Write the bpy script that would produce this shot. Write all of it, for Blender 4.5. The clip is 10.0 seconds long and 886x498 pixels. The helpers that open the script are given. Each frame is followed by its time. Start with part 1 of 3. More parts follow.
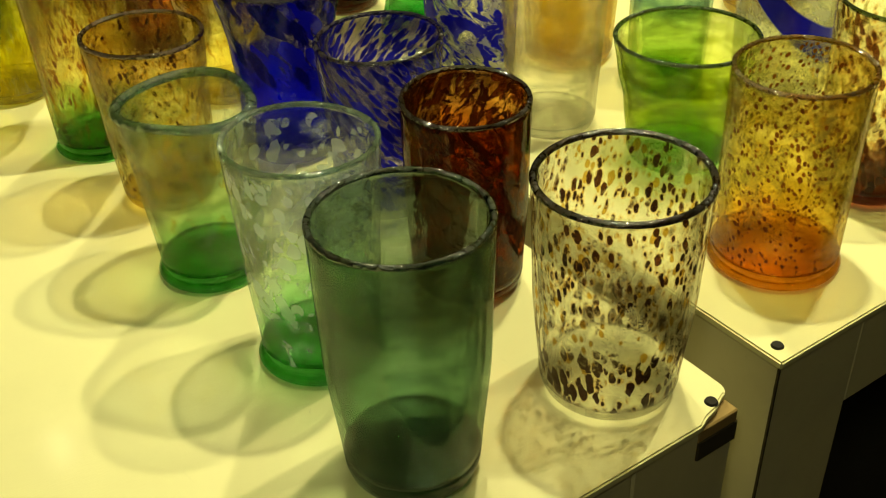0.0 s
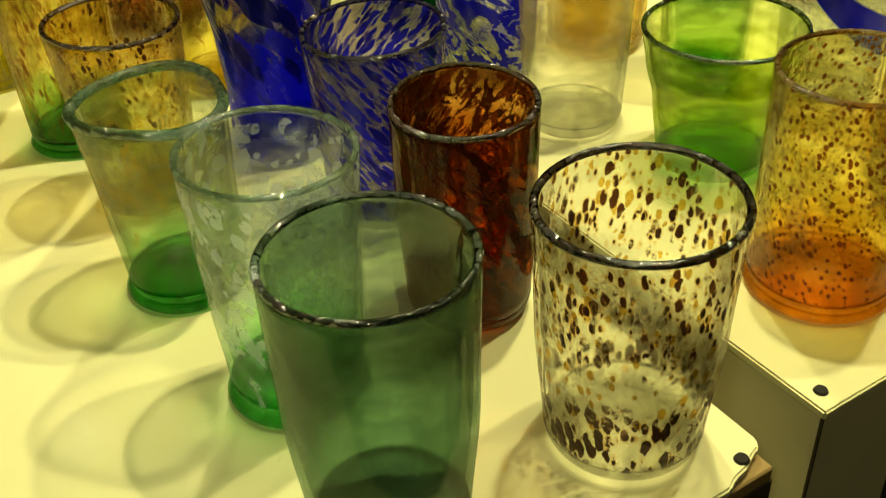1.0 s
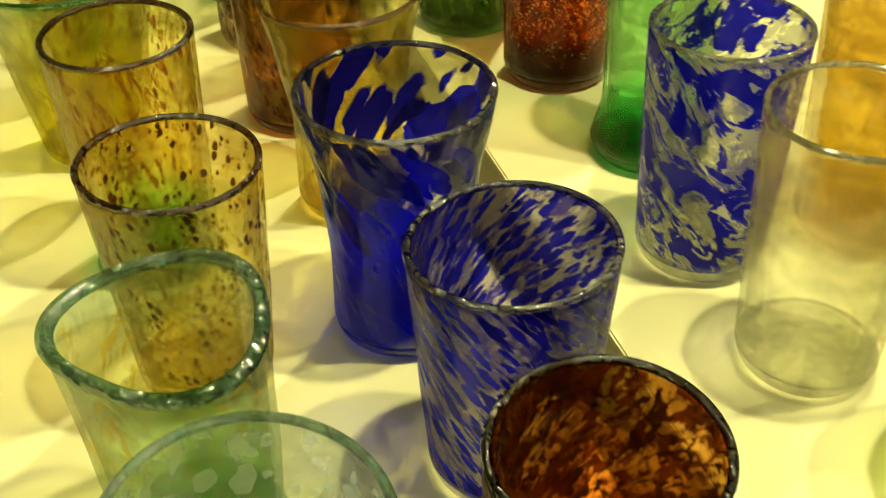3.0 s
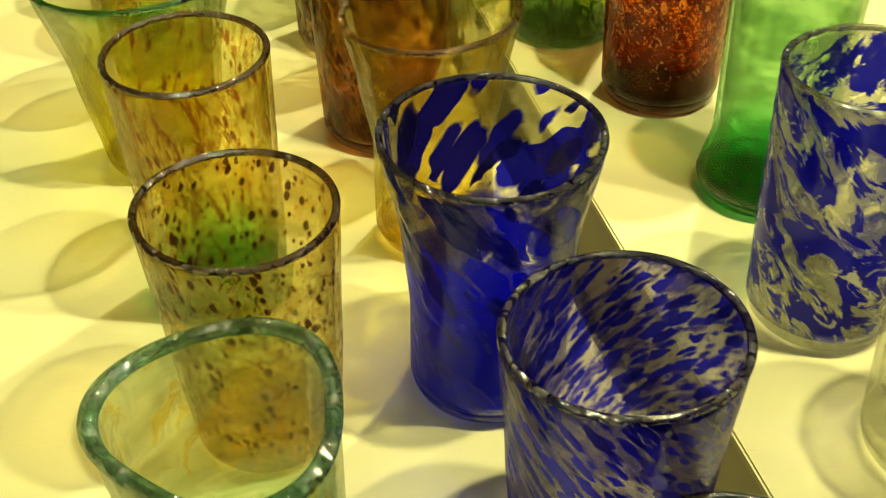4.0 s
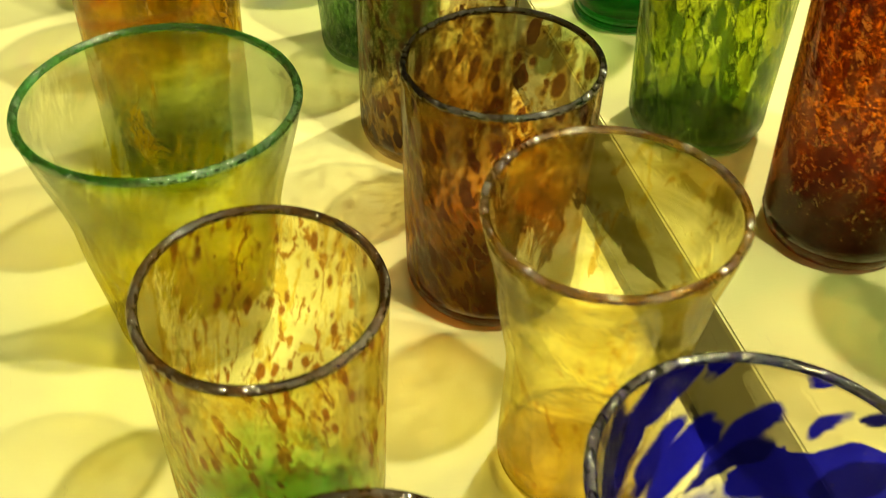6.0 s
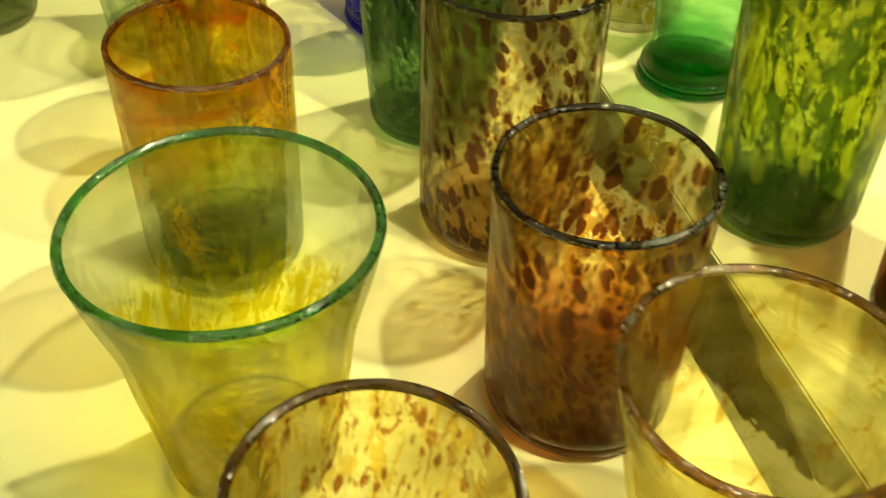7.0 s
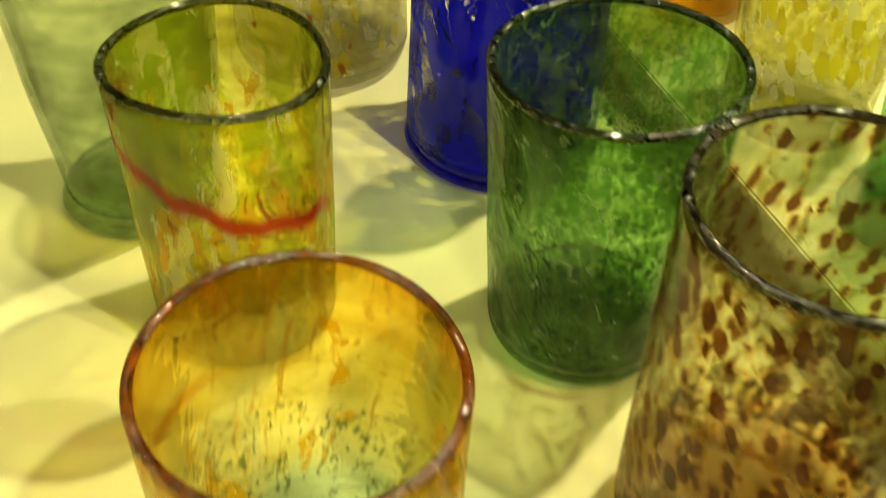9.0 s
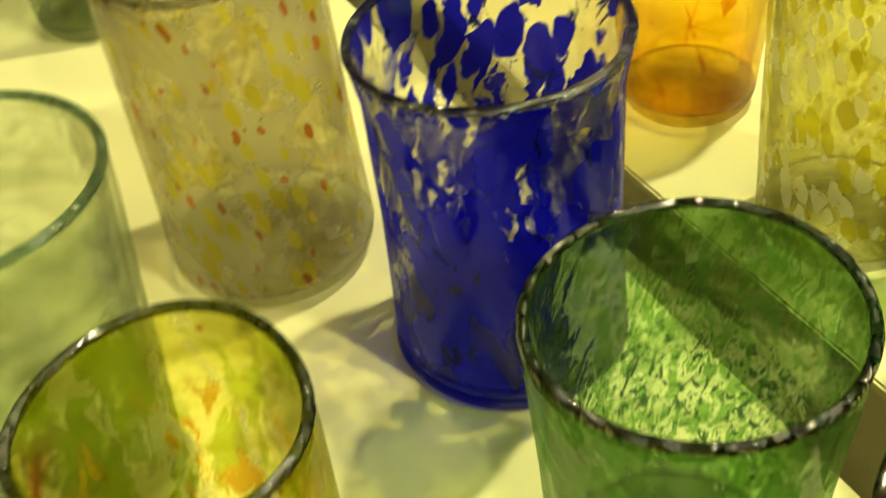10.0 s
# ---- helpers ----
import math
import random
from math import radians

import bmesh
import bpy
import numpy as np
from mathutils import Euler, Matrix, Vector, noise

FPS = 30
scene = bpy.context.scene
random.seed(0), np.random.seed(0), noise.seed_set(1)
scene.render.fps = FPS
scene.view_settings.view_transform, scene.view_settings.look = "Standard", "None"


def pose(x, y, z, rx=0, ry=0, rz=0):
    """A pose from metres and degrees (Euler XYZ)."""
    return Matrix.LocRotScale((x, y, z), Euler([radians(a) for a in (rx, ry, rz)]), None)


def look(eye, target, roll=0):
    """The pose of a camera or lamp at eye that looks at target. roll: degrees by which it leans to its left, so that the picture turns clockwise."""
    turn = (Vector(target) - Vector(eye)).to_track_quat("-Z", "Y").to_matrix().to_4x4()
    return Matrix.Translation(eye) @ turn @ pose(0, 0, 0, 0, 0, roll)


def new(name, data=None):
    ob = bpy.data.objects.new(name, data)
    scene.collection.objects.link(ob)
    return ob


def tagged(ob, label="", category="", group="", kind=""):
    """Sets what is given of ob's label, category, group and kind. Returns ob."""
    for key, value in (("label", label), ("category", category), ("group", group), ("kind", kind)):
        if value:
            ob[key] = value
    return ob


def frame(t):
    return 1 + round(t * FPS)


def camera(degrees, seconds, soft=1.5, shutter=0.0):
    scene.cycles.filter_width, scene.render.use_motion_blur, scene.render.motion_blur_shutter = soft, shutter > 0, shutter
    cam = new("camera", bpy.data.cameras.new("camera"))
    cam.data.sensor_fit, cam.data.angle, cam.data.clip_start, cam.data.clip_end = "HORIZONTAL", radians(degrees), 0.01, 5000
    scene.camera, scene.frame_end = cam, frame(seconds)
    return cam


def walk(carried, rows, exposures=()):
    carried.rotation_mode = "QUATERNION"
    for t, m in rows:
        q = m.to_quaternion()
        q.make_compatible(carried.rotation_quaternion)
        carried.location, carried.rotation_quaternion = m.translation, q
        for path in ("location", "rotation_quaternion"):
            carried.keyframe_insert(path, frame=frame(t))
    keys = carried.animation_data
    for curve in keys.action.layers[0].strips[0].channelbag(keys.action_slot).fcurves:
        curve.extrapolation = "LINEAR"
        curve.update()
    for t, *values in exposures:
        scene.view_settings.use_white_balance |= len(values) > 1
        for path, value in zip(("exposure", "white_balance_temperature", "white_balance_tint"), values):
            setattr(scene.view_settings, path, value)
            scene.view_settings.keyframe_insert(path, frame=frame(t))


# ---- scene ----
cam = camera(44.96, 10.0, soft=1.0, shutter=0.4)
# seconds, eye, turn to the left from +y, pitch, lean (degrees)
PATH = [
    (0.0, (0.0008, 0.0003, 0.4182), -0.02, -34.64, -1.79),
    (0.5, (0.0133, 0.0351, 0.4086), 1.63, -35.32, -2.35),
    (1.0, (0.0262, 0.0826, 0.3950), 2.74, -36.13, -2.60),
    (1.5, (0.0314, 0.1292, 0.3865), 4.25, -35.86, -2.63),
    (2.0, (0.0364, 0.2111, 0.3955), 7.10, -36.37, -2.07),
    (2.5, (0.0413, 0.2869, 0.3873), 12.56, -36.47, -1.33),
    (4.0, (0.0034, 0.3987, 0.3789), 21.50, -38.26, -1.08),
    (4.5, (-0.0258, 0.4333, 0.3745), 21.54, -38.83, 0.00),
    (5.0, (-0.0747, 0.4886, 0.3773), 20.60, -40.17, 2.07),
    (5.5, (-0.1153, 0.5342, 0.3626), 19.93, -40.64, 2.29),
    (5.7, (-0.1248, 0.5506, 0.3657), 20.01, -41.10, 1.78),
    (6.8, (-0.1892, 0.6171, 0.3679), 19.77, -40.68, 0.89),
    (7.0, (-0.2026, 0.6264, 0.3668), 19.59, -40.50, 1.33),
    (7.5, (-0.2514, 0.6519, 0.3524), 20.55, -40.67, 1.17),
    (8.0, (-0.2859, 0.7127, 0.3517), 19.84, -41.69, 0.66),
    (8.5, (-0.3325, 0.7631, 0.3298), 17.29, -42.35, 1.30),
    (9.0, (-0.3789, 0.8331, 0.3207), 13.65, -42.51, 2.25),
    (9.5, (-0.4098, 0.8922, 0.3127), 14.45, -41.30, -1.45),
    (10.0, (-0.4194, 0.9529, 0.3225), 11.23, -41.62, -7.72),
]


def heading(eye, yaw, pitch, lean):
    a, b = radians(yaw), radians(pitch)
    ahead = Vector((-math.sin(a) * math.cos(b), math.cos(a) * math.cos(b), math.sin(b)))
    return look(eye, Vector(eye) + ahead, lean)


walk(cam, [(t, heading(eye, yaw, pitch, lean)) for t, eye, yaw, pitch, lean in PATH],
     exposures=[(0.0, -0.20), (1.5, -0.05), (2.5, 0.10), (4.5, 0.06), (5.5, 0.10), (8.5, 0.12), (10.0, 0.06)])
scene.cycles.transparent_max_bounces = 48
scene.cycles.max_bounces, scene.cycles.transmission_bounces = 24, 24

# ---- light: a dim warm room, ceiling spots over the tables, an added fill ----
world = bpy.data.worlds.new("room_air")
world.use_nodes = True
world.node_tree.nodes["Background"].inputs[0].default_value = (1.0, 0.9, 0.6, 1)
world.node_tree.nodes["Background"].inputs[1].default_value = 0.12
scene.world = world


def spot(name, place, aim, watts, size, cone):
    data = bpy.data.lights.new(name, "SPOT")
    data.energy, data.shadow_soft_size, data.color = watts, size, (1.0, 0.925, 0.46)
    data.spot_size, data.spot_blend = radians(cone), 0.5
    ob = new(name, data)
    ob.matrix_world = look(place, aim)
    return ob


spot("spot_lamp_steep", (0.18, 0.80, 1.20), (-0.15, 0.80, 0), 38, 0.020, 140)
spot("spot_lamp_slant", (0.46, 0.86, 1.15), (-0.15, 0.85, 0), 31, 0.020, 140)
spot("spot_lamp_far", (-0.10, 1.60, 1.15), (-0.30, 1.40, 0), 48, 0.020, 140)
# Unseen fill added behind the camera to brighten the table fronts; no known lamp.
spot("added_fill_spot", (-0.5, -1.1, 1.75), (0.1, 0.6, -0.2), 26, 0.10, 150)
spot("spot_lamp_wide", (-0.95, 1.90, 1.45), (-0.5, 1.3, 0), 14, 0.035, 150)


# ---- materials ----
def mat(name):
    m = bpy.data.materials.new(name)
    m.use_nodes = True
    m.node_tree.nodes.clear()
    return m


class Net:
    """Short forms for making shader nodes."""

    def __init__(self, m):
        self.t = m.node_tree

    def node(self, kind, operation="", use_clamp=False, data_type="", blend_type="", feature="", interpolation_type="", attribute_name=""):
        n = self.t.nodes.new(kind)
        if data_type:
            n.data_type = data_type
        if operation:
            n.operation = operation
        if use_clamp:
            n.use_clamp = True
        if blend_type:
            n.blend_type = blend_type
        if feature:
            n.feature = feature
        if interpolation_type:
            n.interpolation_type = interpolation_type
        if attribute_name:
            n.attribute_name = attribute_name
        return n

    def put(self, socket, value):
        if isinstance(value, bpy.types.NodeSocket):
            self.t.links.new(value, socket)
        elif isinstance(value, tuple) and len(value) == 3 and socket.type == "RGBA":
            socket.default_value = (*value, 1)
        else:
            socket.default_value = value

    def math(self, op, a, b=0.0, clamp=False):
        n = self.node("ShaderNodeMath", operation=op, use_clamp=clamp)
        self.put(n.inputs[0], a)
        self.put(n.inputs[1], b)
        return n.outputs[0]

    def step(self, v, lo, hi):
        n = self.node("ShaderNodeMapRange", interpolation_type="SMOOTHSTEP")
        for i, q in enumerate((v, lo, hi, 0.0, 1.0)):
            self.put(n.inputs[i], q)
        return n.outputs[0]

    def mix(self, fac, a, b):
        n = self.node("ShaderNodeMix", data_type="RGBA")
        self.put(n.inputs[0], fac)
        self.put(n.inputs[6], a)
        self.put(n.inputs[7], b)
        return n.outputs[2]

    def blend(self, fac, a, b):
        n = self.node("ShaderNodeMixShader")
        self.put(n.inputs[0], fac)
        self.put(n.inputs[1], a)
        self.put(n.inputs[2], b)
        return n.outputs[0]

    def noise(self, vec, scale, detail=2.0, rough=0.5, warp=0.0):
        n = self.node("ShaderNodeTexNoise")
        self.put(n.inputs["Vector"], vec)
        n.inputs["Scale"].default_value, n.inputs["Detail"].default_value = scale, detail
        n.inputs["Roughness"].default_value, n.inputs["Distortion"].default_value = rough, warp
        return n.outputs[0], n.outputs[1]

    def cells(self, vec, scale, feature="F1"):
        n = self.node("ShaderNodeTexVoronoi", feature=feature)
        self.put(n.inputs["Vector"], vec)
        n.inputs["Scale"].default_value = scale
        return n.outputs["Distance"], n.outputs["Color"]

    def stretch(self, vec, by, shift=0.0):
        n = self.node("ShaderNodeMapping")
        self.put(n.inputs[0], vec)
        n.inputs[3].default_value = by
        n.inputs[1].default_value = (shift, shift * 0.7, shift * 1.3)
        return n.outputs[0]

    def ramp(self, v, stops):
        n = self.node("ShaderNodeValToRGB")
        self.put(n.inputs[0], v)
        e = n.color_ramp.elements
        while len(e) < len(stops):
            e.new(0.5)
        for q, (at, col) in zip(e, stops):
            q.position, q.color = at, (*col, 1)
        return n.outputs[0]

    def bump(self, height, strength, depth):
        n = self.node("ShaderNodeBump")
        n.inputs["Strength"].default_value, n.inputs["Distance"].default_value = strength, depth
        self.put(n.inputs["Height"], height)
        return n.outputs[0]

    def out(self, shader):
        self.put(self.node("ShaderNodeOutputMaterial").inputs[0], shader)

    def principled(self, **sets):
        n = self.node("ShaderNodeBsdfPrincipled")
        for k, v in sets.items():
            self.put(n.inputs[k], v)
        return n.outputs[0]


def lift(col, by=0.55):
    """From the colour of the whole glass to that of one of its skins."""
    return tuple(q**by for q in col)


def blown_glass(name, tints, frit=(), haze=None, wave=0.12, shift=0.0, gloss=0.9, bend=0.27, ripple=0.45):
    """Hand-blown glass. tints: (height, colour that one skin lets through); frit: layers of coloured chips, each
    (kind, scale, stretch, level, edge, colour, cover, low, high); haze: (scale, level, colour, cover)."""
    m = mat(name)
    n = Net(m)
    pat = n.node("ShaderNodeAttribute", attribute_name="pat").outputs["Vector"]
    high = n.node("ShaderNodeAttribute", attribute_name="high").outputs["Fac"]
    soft, _ = n.noise(n.stretch(pat, (1, 1, 0.6), shift), 45, 3)
    skin = n.node("ShaderNodeAttribute", attribute_name="skin").outputs["Fac"]
    col = n.ramp(n.math("ADD", high, n.math("MULTIPLY", n.math("SUBTRACT", soft, 0.5), 0.25)), [(at, lift(c)) for at, c in tints])
    # slow clouds and thin waves of the gather, darkened to throw caustic-like rings in shadows
    cloud, _ = n.noise(n.stretch(pat, (1, 1, 1.4), shift + 3), 28, 4, 0.6, 0.6)
    rings, _ = n.noise(n.stretch(pat, (0.3, 0.3, 2.2), shift), 60, 3, 0.55, 0.6)
    gather_caustics = n.math("ADD", n.math("MULTIPLY", cloud, 0.45), n.math("MULTIPLY", rings, 0.55))
    dark = n.node("ShaderNodeMix", data_type="RGBA", blend_type="MULTIPLY")
    n.put(dark.inputs[0], n.math("MULTIPLY", n.step(gather_caustics, 0.43, 0.58), wave * 5, True))
    n.put(dark.inputs[6], col)
    n.put(dark.inputs[7], n.mix(0.35, col, (0.62, 0.62, 0.60)))
    col = dark.outputs[2]
    cover = 0.0
    body_col = frit[0][5] if frit else (0.8, 0.8, 0.8)
    if haze:
        scale, level, hcol, hcover = haze
        f, _ = n.noise(n.stretch(pat, (1, 1, 0.8), shift + 5), scale, 4, 0.62, 0.8)
        cover = n.math("MULTIPLY", n.math("MULTIPLY", n.step(f, level, level + 0.16), hcover), skin)
        body_col = hcol
    for i, (kind, scale, stretch, level, edge, fcol, fcover, low, top) in enumerate(frit):
        jig, jigv = n.noise(pat, max(scale, 20) * 1.3, 2)
        vm = n.node("ShaderNodeVectorMath", operation="MULTIPLY_ADD")
        n.put(vm.inputs[0], jigv)
        vm.inputs[1].default_value = (0.5 / scale,) * 3
        n.put(vm.inputs[2], pat)
        vec = n.stretch(vm.outputs[0], stretch, shift + i * 1.7)
        if kind == "band":
            # a trailed thread round the wall: scale = height, stretch = (rise per metre in x, waviness, its scale), level = half width
            xyz = n.node("ShaderNodeSeparateXYZ")
            n.put(xyz.inputs[0], pat)
            wv, _ = n.noise(n.stretch(pat, (1, 1, 0.5), shift), stretch[2], 2)
            mid = n.math("ADD", n.math("MULTIPLY_ADD", xyz.outputs[0], stretch[0]), n.math("MULTIPLY", n.math("SUBTRACT", wv, 0.5), stretch[1]))
            mid.node.inputs[0].links[0].from_node.inputs[2].default_value = scale
            off = n.math("ABSOLUTE", n.math("SUBTRACT", high, mid))
            msk = n.math("SUBTRACT", 1.0, n.step(off, level, level + edge))
            # trailed over one side only
            msk = n.math("MULTIPLY", msk, n.step(n.math("MULTIPLY", xyz.outputs[1], -1.0), -0.012, 0.012))
        elif kind in ("chips", "edged"):
            dist, ccol = n.cells(vec, scale)
            sep = n.node("ShaderNodeSeparateColor")
            n.put(sep.inputs[0], ccol)
            size = n.math("MULTIPLY", sep.outputs[0], level)
            inside = n.math("SUBTRACT", size, dist)
            msk = n.step(inside, 0.0, edge)
            fcol = n.mix(n.math("MULTIPLY", sep.outputs[1], 0.5), fcol, tuple(min(1.0, q * 1.7 + 0.004) for q in fcol))
            if kind == "edged":
                melt = n.step(inside, -0.16, 0.0)
        else:
            f, _ = n.noise(vec, scale, 5, 0.6, 1.2 if kind == "swirl" else 0.3)
            msk = n.step(f, level, level + edge)
        wob = n.math("ADD", high, n.math("MULTIPLY", n.math("SUBTRACT", jig, 0.5), 0.3))
        where = n.math("MULTIPLY", n.step(wob, low - 0.06, low + 0.06), n.math("SUBTRACT", 1.0, n.step(wob, top - 0.06, top + 0.06)))
        where = n.math("MULTIPLY", where, skin)
        msk = n.math("MULTIPLY", msk, where)
        if kind == "edged":
            col = n.mix(n.math("MULTIPLY", n.math("MULTIPLY", melt, where), 0.6), col, (0.84, 0.56, 0.16))
        col = n.mix(msk, col, lift(fcol, 0.85) if isinstance(fcol, tuple) else fcol)
        body_col = n.mix(msk, body_col, n.mix(0.10, fcol, (0.5, 0.5, 0.5)) if fcover < 0.2 else fcol)
        cover = n.mix(msk, cover, (fcover,) * 3) if not isinstance(cover, float) else n.math("MULTIPLY", msk, fcover)
    see = n.node("ShaderNodeBsdfTransparent")
    n.put(see.inputs[0], col)
    wav, _ = n.noise(n.stretch(pat, (1, 1, 0.7), shift + 9), 60, 3, 0.5, 0.4)
    bump = n.bump(wav, ripple, 0.004)
    # part of the light is bent by the uneven wall
    ref = n.node("ShaderNodeBsdfRefraction")
    n.put(ref.inputs["Color"], col)
    ref.inputs["Roughness"].default_value, ref.inputs["IOR"].default_value = 0.008, 1.15
    n.put(ref.inputs["Normal"], bump)
    body = n.blend(bend, see.outputs[0], ref.outputs[0])
    if not isinstance(cover, float):
        d = n.node("ShaderNodeBsdfDiffuse")
        tr = n.node("ShaderNodeBsdfTranslucent")
        n.put(d.inputs[0], body_col)
        n.put(tr.inputs[0], body_col)
        body = n.blend(cover, body, n.blend(0.6, d.outputs[0], tr.outputs[0]))
    g = n.node("ShaderNodeBsdfGlossy")
    g.inputs["Roughness"].default_value = 0.09
    n.put(g.inputs["Normal"], n.bump(wav, ripple * 0.6, 0.004))
    lw = n.node("ShaderNodeLayerWeight")
    lw.inputs["Blend"].default_value = 0.5
    n.put(lw.inputs["Normal"], bump)
    f4 = n.math("POWER", lw.outputs["Facing"], 3.2)
    fac = n.math("MULTIPLY_ADD", f4, gloss * 0.34)
    fac.node.inputs[2].default_value = 0.018
    n.out(n.blend(fac, body, g.outputs[0]))
    return m


def solid_glass(name, col, clearness=0.5, shift=0.0):
    """Thick glass of rims and bottoms: bends the view, and lets some light straight on."""
    m = mat(name)
    n = Net(m)
    pat = n.node("ShaderNodeAttribute", attribute_name="pat").outputs["Vector"]
    f, _ = n.noise(n.stretch(pat, (1, 1, 1), shift), 90, 3, 0.6, 0.8)
    col = lift(col, 0.7)
    tint = n.mix(n.step(f, 0.35, 0.7), col, tuple(q * 0.75 for q in col))
    wav, _ = n.noise(pat, 110, 3)
    bump = n.bump(wav, 0.6, 0.003)
    glass = n.principled(**{"Base Color": tint, "Roughness": 0.02, "IOR": 1.5, "Transmission Weight": 1.0, "Normal": bump})
    see = n.node("ShaderNodeBsdfTransparent")
    n.put(see.inputs[0], tint)
    g = n.node("ShaderNodeBsdfGlossy")
    g.inputs["Roughness"].default_value = 0.10
    n.put(g.inputs["Normal"], bump)
    lw = n.node("ShaderNodeLayerWeight")
    lw.inputs["Blend"].default_value = 0.5
    fac = n.math("MULTIPLY_ADD", n.math("POWER", lw.outputs["Facing"], 3.0), 0.4)
    fac.node.inputs[2].default_value = 0.05
    n.out(n.blend(clearness, glass, n.blend(fac, see.outputs[0], g.outputs[0])))
    return m


def rim_glass(name, col):
    """The fire-polished lip: dense glass with a bright soft-edged shine."""
    m = mat(name)
    n = Net(m)
    pat = n.node("ShaderNodeAttribute", attribute_name="pat").outputs["Vector"]
    f, _ = n.noise(pat, 140, 3, 0.6, 0.8)
    tint = n.mix(n.step(f, 0.35, 0.65), tuple(q**0.7 for q in col), tuple(q * 0.7 for q in col))
    wav, _ = n.noise(pat, 130, 2, 0.5)
    bump = n.bump(wav, 1.0, 0.006)
    glass = n.principled(**{"Base Color": tint, "Roughness": 0.03, "IOR": 1.45, "Transmission Weight": 1.0, "Normal": bump})
    see = n.node("ShaderNodeBsdfTransparent")
    n.put(see.inputs[0], tint)
    g = n.node("ShaderNodeBsdfGlossy")
    g.inputs["Roughness"].default_value = 0.115
    n.put(g.inputs["Normal"], bump)
    n.out(n.blend(0.15, n.blend(0.55, glass, see.outputs[0]), g.outputs[0]))
    return m


def paint(name, col, rough, grime=0.25, coat=0.0):
    """Painted board: brush marks, scuffs and faint dirt."""
    m = mat(name)
    n = Net(m)
    at = n.node("ShaderNodeTexCoord").outputs["Object"]
    big, _ = n.noise(at, 6, 5, 0.6, 0.5)
    fine, _ = n.noise(n.stretch(at, (1, 6, 1)), 160, 3)
    scuff, _ = n.noise(n.stretch(at, (4, 1, 4)), 45, 5, 0.7, 1.0)
    c = n.mix(n.math("MULTIPLY", n.step(big, 0.45, 0.75), grime), col, tuple(q * 0.72 for q in col))
    c = n.mix(n.math("MULTIPLY", n.step(scuff, 0.66, 0.74), grime), c, (0.25, 0.22, 0.14))
    r = n.math("MULTIPLY_ADD", big, 0.2)
    r.node.inputs[2].default_value = rough - 0.1
    bmp = n.bump(n.math("ADD", fine, n.math("MULTIPLY", big, 2.0)), 0.12, 0.001)
    n.out(n.principled(**{"Base Color": c, "Roughness": r, "Normal": bmp, "Coat Weight": coat, "Coat Roughness": 0.12}))
    return m


WHITE = paint("white_table_paint", (0.80, 0.77, 0.44), 0.55, 0.15, 0.03)
SIDE = paint("white_side_paint", (0.66, 0.62, 0.40), 0.55, 0.5)
SEAM_HOLE = paint("dark_joint_and_hole", (0.05, 0.04, 0.02), 0.8)
RAWWOOD = paint("raw_broken_wood", (0.33, 0.22, 0.08), 0.8, 0.9)
HOLE = paint("screw_hole_dark", (0.012, 0.010, 0.008), 0.9)
FLOOR = paint("dark_floor", (0.03, 0.028, 0.025), 0.6, 0.4)
WALL = paint("beige_wall", (0.42, 0.36, 0.24), 0.8, 0.3)
CEIL = paint("ceiling_paint", (0.5, 0.46, 0.36), 0.85, 0.2)


# ---- meshes ----
def part(name, bm, material, parent=None, label=""):
    me = bpy.data.meshes.new(name)
    bm.to_mesh(me)
    bm.free()
    me.materials.append(material)
    ob = new(name, me)
    ob.parent = parent
    if label:
        ob["label"] = label
    return ob


def box(lo, hi, bevel=0.0, seg=1):
    bm = bmesh.new()
    bmesh.ops.create_cube(bm, size=1)
    for v in bm.verts:
        v.co = Vector([(l + h) / 2 + c * (h - l) for l, h, c in zip(lo, hi, v.co)])
    if bevel:
        bmesh.ops.bevel(bm, geom=bm.edges[:], offset=bevel, segments=seg, affect="EDGES")
    return bm


# the tables' own axes: ACROSS to the right, ALONG away
ACROSS, ALONG = Vector((0.827, 0.562, 0)), Vector((-0.562, 0.827, 0))


def table_axes(x, y):
    m = Matrix.Identity(4)
    m.col[0][:3], m.col[1][:3] = ACROSS, ALONG
    m.translation = (x, y, 0)
    return m


# ---- setting ----
floor = tagged(part("floor", box((-4, -3.2, -0.86), (4, 5.2, -0.80)), FLOOR), "dark unlit shop floor under the tables", "floor", kind="structure")
ceiling = tagged(part("ceiling", box((-4, -3.2, 1.9), (4, 5.2, 1.96)), CEIL), "plain dim ceiling", "ceiling", kind="structure")
for name, lo, hi in (("wall_north", (-4, 5.1, -0.8), (4, 5.2, 1.9)), ("wall_south", (-4, -3.2, -0.8), (4, -3.1, 1.9)),
                     ("wall_west", (-4, -3.1, -0.8), (-3.9, 5.1, 1.9)), ("wall_east", (3.9, -3.1, -0.8), (4, 5.1, 1.9))):
    tagged(part(name, box(lo, hi), WALL), "plain beige shop wall", "wall", kind="structure")


def prism(points, z0, z1, bevel=0.0):
    bm = bmesh.new()
    low = [bm.verts.new((x, y, z0)) for x, y in points]
    top = [bm.verts.new((x, y, z1)) for x, y in points]
    bm.faces.new(low[::-1])
    bm.faces.new(top)
    for i in range(len(points)):
        j = (i + 1) % len(points)
        bm.faces.new((low[i], low[j], top[j], top[i]))
    bmesh.ops.recalc_face_normals(bm, faces=bm.faces[:])
    if bevel:
        bmesh.ops.bevel(bm, geom=bm.edges[:], offset=bevel, segments=2, affect="EDGES")
    return bm


